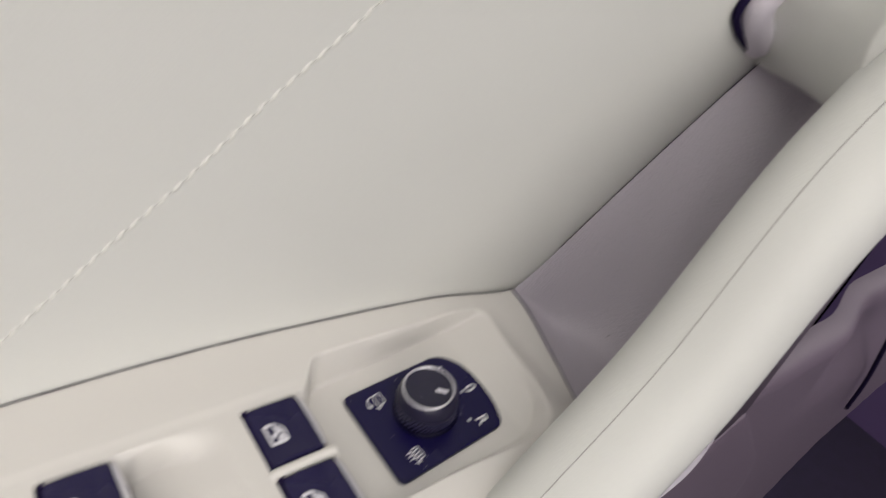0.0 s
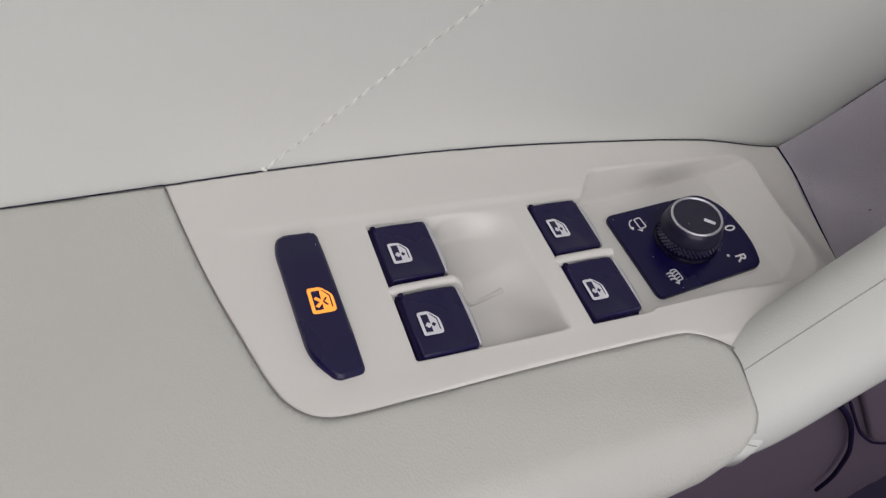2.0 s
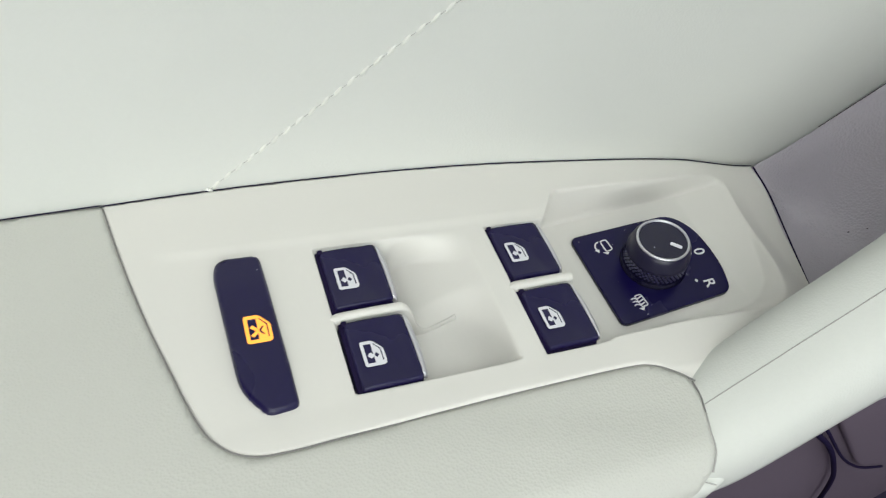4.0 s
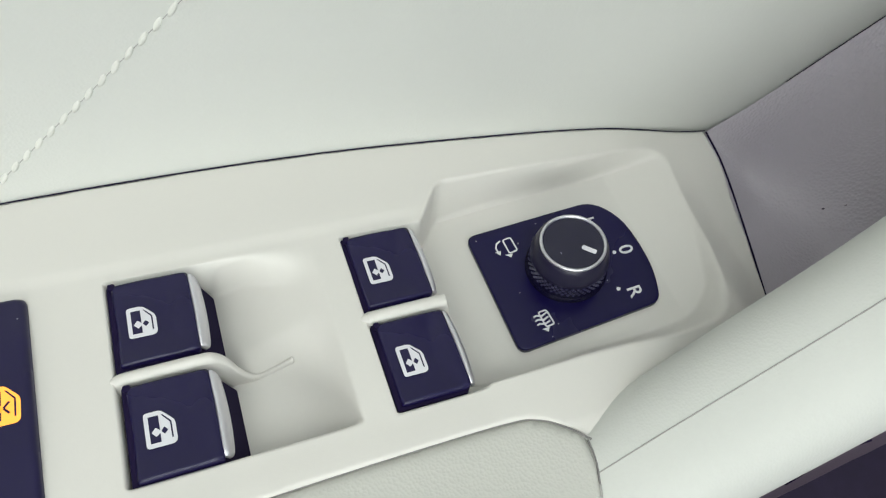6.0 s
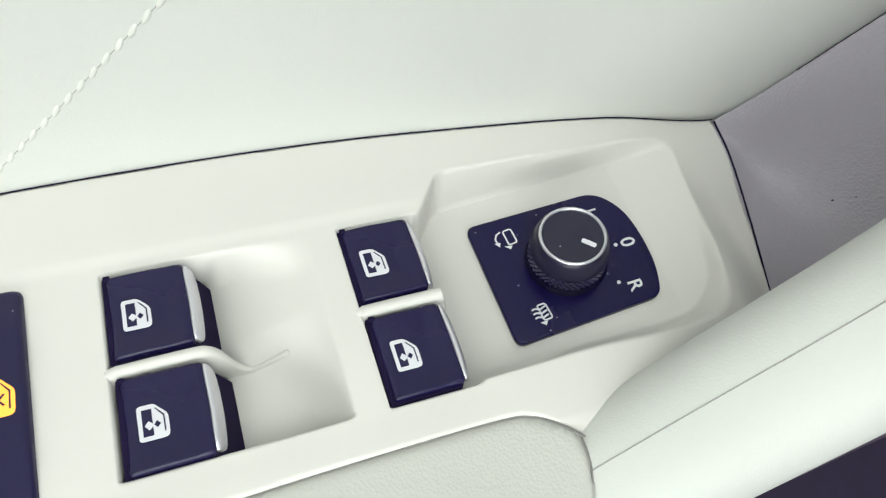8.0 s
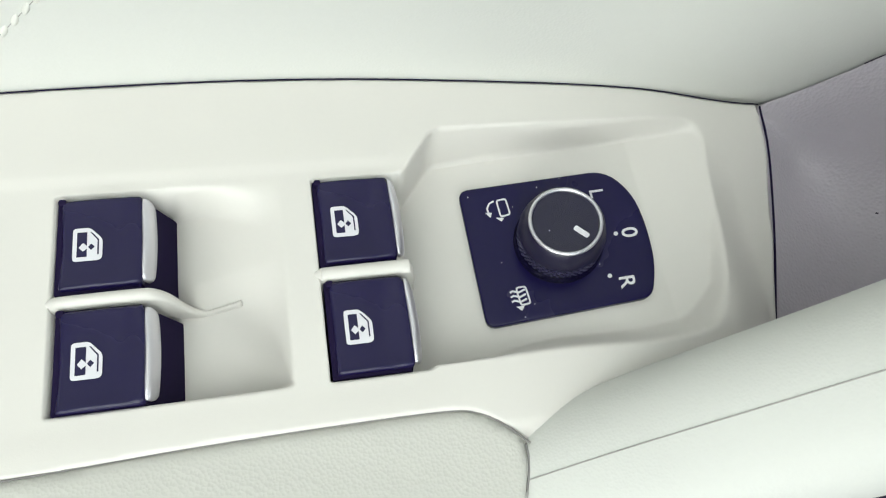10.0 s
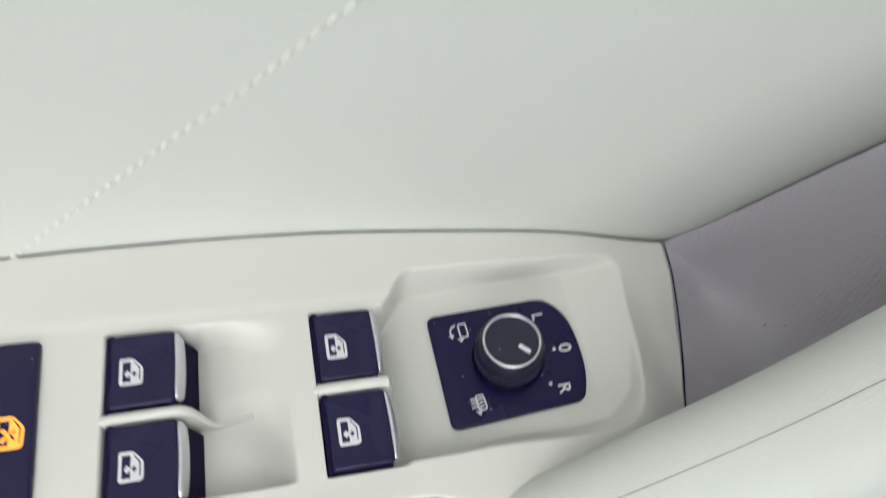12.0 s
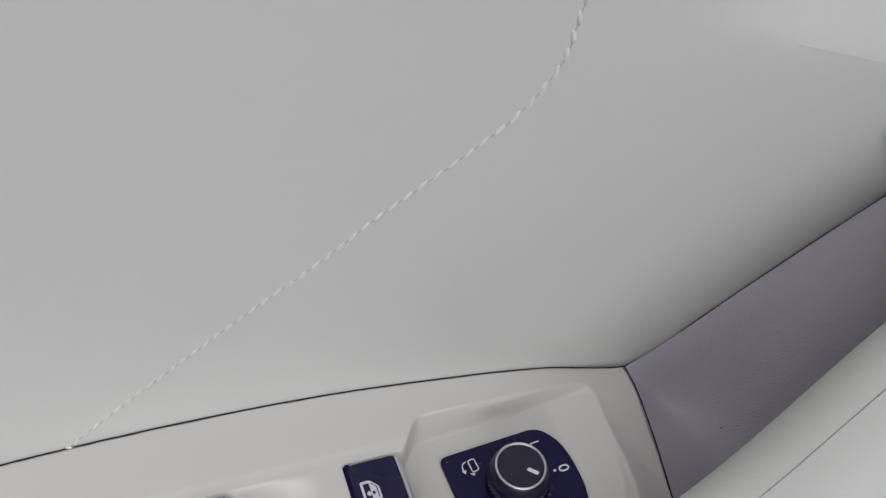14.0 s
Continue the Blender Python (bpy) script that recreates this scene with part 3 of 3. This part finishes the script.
def window_switch(reach):
    ob = holder("window_switch", "navy-black rocker window switch with chrome lip and white symbol", "switch", "window switches")
    cap = fillet([(0.0008, -0.0003), (0.0180, -0.0003), (0.0187, -0.0110), (0.0180, -0.0217), (0.0009, -0.0217)], [0.0006, 0.0010, 0.006, 0.0010, 0.0006], 4)
    relief("cap", cap, cap_z, 0.0005, CAP, ob, "", skirt=0.012, edge=0.0005)
    slab("seat", fillet([(-0.0003, 0.0005), (0.0172, 0.0005), (0.0172, -0.0225), (-0.0003, -0.0225)], 0.0005, 3), -0.006, -0.0010, DEEP, ob, 0.0002, "dark gap round the switch")
    lip = [(0.0174, 0.0006), (0.0180, 0.0010), (0.0186, 0.0009), (0.0192, 0.0001), (0.0197, -0.0012), (0.0200, -0.0026), (0.0190, -0.0034), (0.0177, -0.0012)]
    rows = []
    for v in np.sin(np.linspace(-math.pi / 2, math.pi / 2, 30)):
        fat = (1 - abs(v) ** 14) ** 0.5 * 0.75 + 0.25
        rows.append([(0.0191 + (x - 0.0185) * fat - 0.0006 * v * v, -0.0108 - 0.0102 * v, z * fat - 0.0005 * v ** 4) for x, z in lip])
    grid_mesh("chrome_lip", rows, CHROME, ob, "polished chrome lip", closed=True, caps=True)
    v = [(0.0176, -0.0004, -0.001), (0.0176, -0.0216, -0.001), (reach, -0.0216, -0.0160), (reach, -0.0004, -0.0160), (0.004, -0.0004, -0.0160), (0.004, -0.0216, -0.0160)]
    mesh_object("front_face", v, [(0, 1, 2, 3), (0, 3, 4), (1, 5, 2), (2, 5, 4, 3), (0, 4, 5, 1)], DEEP, ob, "", False)
    slab("pivot", fillet([(0.0002, 0.0002), (0.0018, 0.0002), (0.0018, -0.0012), (0.0002, -0.0012)], 0.0004, 2), -0.002, 0.0007, DEEP, ob, 0.0002)
    window_icon(ob, 0.0065, -0.0112, 0.00022, 0.0080, PRINT, CAP)
    return ob


rear = window_switch(0.0235)
rear.matrix_basis = pose(-0.0568, -0.0004, 0.5996)
copy_thing(rear, pose(-0.0562, -0.0270, 0.5996))
front = window_switch(0.0190)
front.matrix_basis = pose(0.0, 0.0002, 0.5994)
copy_thing(front, pose(0.0003, -0.0262, 0.5994))

# ---- window lock ----
lock = holder("window_lock_switch", "long navy-black window lock switch with glowing amber symbol", "switch")
lock_edge = fillet([(-0.0858, -0.0002), (-0.0737, -0.0004), (-0.0721, -0.0507), (-0.0802, -0.0514), (-0.0858, -0.0432), (-0.0873, -0.0060)], [0.003, 0.0022, 0.002, 0.002, 0.006, 0.008])
relief("cap", lock_edge, lambda x, y: 0.6020 - 0.0009 * smooth(np.abs(y + 0.0257), 0.012, 0.026), 0.0006, CAP, lock, "", skirt=0.006, edge=0.0011)
window_icon(lock, -0.0785, -0.0268, 0.60215, 0.0088, AMBER, BLACK, True)
lock.matrix_basis = pose(0.0003, 0.0011, 0)

# ---- mirror adjuster ----
mirror = holder("mirror_adjuster", "navy-black mirror adjuster plate with round ridged knob", "mirror control")
TILT = math.degrees(math.atan(0.16))
M = pose(0.0628, -0.017, float(recess_floor(0.0628)) + 0.0007, 0, -TILT, 0)


def placed(ob):
    ob.data.transform(M)
    return ob


plate = fillet([(-0.0238, 0.0194), (0.0176, 0.0190), (0.0233, 0.0112), (0.0246, 0.0015), (0.0240, -0.0100), (0.0208, -0.0190), (-0.0230, -0.0204)], [0.003, 0.005, 0.006, 0.008, 0.008, 0.003, 0.0030])
placed(slab("plate", plate, -0.003, 0.0012, BLACK, mirror, 0.0006))


def turned(name, profile, mat, parent, sides=64, label="", caps=True):
    rows = [[(r * math.cos(a), r * math.sin(a), z) for a in np.linspace(0, 2 * math.pi, sides, False)] for r, z in profile]
    return grid_mesh(name, rows, mat, parent, label, closed=True, caps=caps)


body = placed(turned("knob", [(0.0119, 0.0008), (0.0119, 0.0018), (0.0112, 0.0024), (0.0111, 0.0030), (0.0110, 0.0080), (0.0107, 0.0088), (0.0103, 0.0104), (0.0097, 0.0126), (0.0091, 0.0138), (0.0089, 0.0141), (0.0084, 0.0141), (0.0083, 0.0139), (0.0082, 0.0139), (0.0060, 0.0139), (0.0030, 0.0139), (0.0004, 0.0139)], KNOB, mirror, 64, "round black knob"))
placed(turned("collar", [(0.0104, 0.0078), (0.0112, 0.0080), (0.0112, 0.0087), (0.0108, 0.0104), (0.0102, 0.0126), (0.0095, 0.0138), (0.0093, 0.0140)], COLLAR, body, 64, "satin grey tapered collar", False))
placed(turned("ring", [(0.0093, 0.0136), (0.0093, 0.0143), (0.0091, 0.0146), (0.0086, 0.0146), (0.0084, 0.0143), (0.0084, 0.0136)], CHROME, body, 64, "thin bright ring"))
v, f = [], []
COLS = 44
for row in range(4):
    z = 0.0042 + 0.0010 * row
    for i in range(COLS):
        a = (i + 0.5 * (row % 2)) * 2 * math.pi / COLS
        da, dz, k = math.pi / COLS, 0.00092, len(v)
        for r, q in ((0.0110, 0.74), (0.01128, 0.50)):
            v += [(r * math.cos(a + da * q * c), r * math.sin(a + da * q * c), z + dz * q * e) for c, e in ((-1, 0), (0, -1), (1, 0), (0, 1))]
        f += [(k + 4, k + 5, k + 6, k + 7)] + [(k + n, k + (n + 1) % 4, k + 4 + (n + 1) % 4, k + 4 + n) for n in range(4)]
grip = placed(mesh_object("grip", v, f, GRIP, body, "ridged diamond grip", False))
tagged(grip, kind="stuff")
ang = radians(-46)
pc, ps = math.cos(ang), math.sin(ang)
pointer = fillet([(0.0026 * pc - a * ps, 0.0026 * ps + a * pc) for a in (-0.0007, 0.0007)] + [(0.0068 * pc - a * ps, 0.0068 * ps + a * pc) for a in (0.0007, -0.0007)], 0.0005, 3)
placed(flat("pointer", pointer, 0.01405, PRINT, body))


def letter(text, x, y, size):
    cu = bpy.data.curves.new("letter", "FONT")
    cu.body, cu.size, cu.align_x, cu.align_y, cu.extrude = text, size, "CENTER", "CENTER", 0.00004
    cu.offset = 0.00006
    cu.materials.append(PRINT)
    ob = new("letter", cu)
    ob.parent = mirror
    ob.matrix_basis = M @ pose(x, y, 0.00128, 0, 0, -90)
    return ob


letter("L", 0.0134, 0.0123, 0.0054)
letter("0", 0.0192, -0.0005, 0.0060)
letter("R", 0.0150, -0.0139, 0.0058)
for x, y in ((0.0157, -0.0003), (0.0111, -0.0117)):
    placed(flat("dot", [(x + 0.0006 * math.cos(a), y + 0.0006 * math.sin(a)) for a in np.linspace(0, 2 * math.pi, 12, False)], 0.0013, PRINT, mirror))


def line_mark(name, points, width, z):
    p = [Vector(q) for q in points]
    left, right = [], []
    for i, q in enumerate(p):
        t = (p[min(i + 1, len(p) - 1)] - p[max(i - 1, 0)]).normalized()
        n = Vector((-t.y, t.x)) * width / 2
        left.append(tuple(q + n)), right.append(tuple(q - n))
    return placed(flat(name, left + right[::-1], z, PRINT, mirror))


# fold symbol: a mirror housing with a bent arrow
o = fillet([(-0.0141, 0.0148), (-0.0111, 0.0150), (-0.0107, 0.0098), (-0.0138, 0.0094)], 0.0009, 3)
placed(ring_shape("fold_symbol", o, [tuple(p) for p in inset(o, 0.00045)], 0.0013, PRINT, mirror))
line_mark("fold_arrow", [(-0.0146, 0.0146), (-0.0160, 0.0140), (-0.0168, 0.0126), (-0.0166, 0.0110)], 0.0005, 0.0013)
placed(flat("arrow_tip", [(-0.0150, 0.0096), (-0.0128, 0.0092), (-0.0136, 0.0082)], 0.0013, PRINT, mirror))
placed(flat("arrow_tip", [(-0.0175, 0.0114), (-0.0157, 0.0112), (-0.0164, 0.0098)], 0.0013, PRINT, mirror))
# heating symbol: a mirror housing with three wavy lines
o = fillet([(-0.0139, -0.0107), (-0.0110, -0.0107), (-0.0105, -0.0158), (-0.0135, -0.0160)], 0.0009, 3)
placed(ring_shape("heat_symbol", o, [tuple(p) for p in inset(o, 0.00045)], 0.0013, PRINT, mirror))
for i in range(3):
    y = -0.0120 - 0.0013 * i
    line_mark("heat_wave", [(-0.0155 + 0.0008 * k, y + 0.0003 * math.sin(k * 1.6)) for k in range(6)], 0.0005, 0.00135)
placed(flat("arrow_tip", [(-0.0146, -0.0160), (-0.0124, -0.0160), (-0.0133, -0.0173)], 0.0013, PRINT, mirror))

tube("upper_seam", [(x, float(wall_y(x, 0.759 - 0.13 * (x - 0.088))), 0.759 - 0.13 * (x - 0.088)) for x in np.linspace(0.100, 0.30, 60)], 0.00012, LEATHER, door, "fine seam along the upper trim", 6)

# ---- decorative stitching along the upper trim ----
run = spline([(-0.0850, 0.5985), (-0.0662, 0.6180), (-0.0500, 0.6352), (-0.0285, 0.6591), (-0.0107, 0.6789), (0.0049, 0.6993), (0.0222, 0.7203), (0.0311, 0.7329), (0.0354, 0.7432), (0.0368, 0.7520), (0.0355, 0.7600), (0.0340, 0.7720), (0.0335, 0.7880), (0.0335, 0.8083)], 400)
run3 = np.array([(x, float(wall_y(x, z)), z) for x, z in run])
length = np.concatenate([[0], np.cumsum(np.linalg.norm(np.diff(run3, axis=0), axis=1))])
tube("stitch_line", run3[::3] + np.array([0, 0.0001, 0]), 0.00016, SEWN, door, "fine sewn seam line", 6)
me = None
for d in np.arange(0.0004, length[-1], 0.0050):
    p = Vector([float(np.interp(d, length, run3[:, i])) for i in range(3)])
    q = Vector([float(np.interp(d + 0.0005, length, run3[:, i])) for i in range(3)])
    t = (q - p).normalized()
    out = Vector((0, -1, -0.14)).normalized()
    s = out.cross(t).normalized()
    if me is None:
        rows = []
        for u in np.linspace(-1, 1, 9):
            r = 0.00074 * max(0.12, (1 - u * u)) ** 0.5
            rows.append([(u * 0.0022, u * 0.00055 + r * math.cos(a), 0.0002 * (1 - u * u) - 0.0002 + 0.7 * r * math.sin(a)) for a in np.linspace(0, 2 * math.pi, 8, False)])
        ob = grid_mesh("stitch", rows, THREAD, door, closed=True, caps=True)
        me = ob.data
    else:
        ob = new("stitch", me)
        ob.parent = door
    ob.matrix_basis = Matrix.Translation(p) @ Matrix((t, s, t.cross(s))).transposed().to_4x4()


def speck(name, place, normal, size, mat, label):
    """A tiny uneven crumb, flattened against the surface that it sticks to; size: its length, width and height."""
    up = Vector(normal).normalized()
    along = up.cross(Vector((0.3, 1.0, 0.2))).normalized()
    turn = Matrix((along, up.cross(along), up)).transposed()
    rows = []
    for k, w in enumerate(np.linspace(-1, 1, 7)):
        r = math.sqrt(max(0.03, 1 - w * w))
        rows.append([tuple(Vector(place) + turn @ Vector((size[0] / 2 * w, size[1] / 2 * r * (1 + 0.25 * math.sin(3 * a + k)) * math.cos(a), size[2] / 2 * r * math.sin(a)))) for a in np.linspace(0, 2 * math.pi, 8, False)])
    return grid_mesh(name, rows, mat, door, label, closed=True, caps=True)


speck("crumb", (0.1643, -0.0167, 0.5869), (-0.83, -0.12, 0.55), (0.0009, 0.0005, 0.0004), DEEP, "dark crumb of dirt")
speck("crumb", (0.1679, -0.0199, 0.5918), (-0.88, -0.14, 0.45), (0.0008, 0.0004, 0.0003), LOWER, "grey crumb of dirt")
speck("thread_knot", (run3[0][0] + 0.0016, run3[0][1] - 0.0004, 0.6006), (0, -1, 0.3), (0.0024, 0.0013, 0.0013), THREAD, "knotted end of the cream thread")
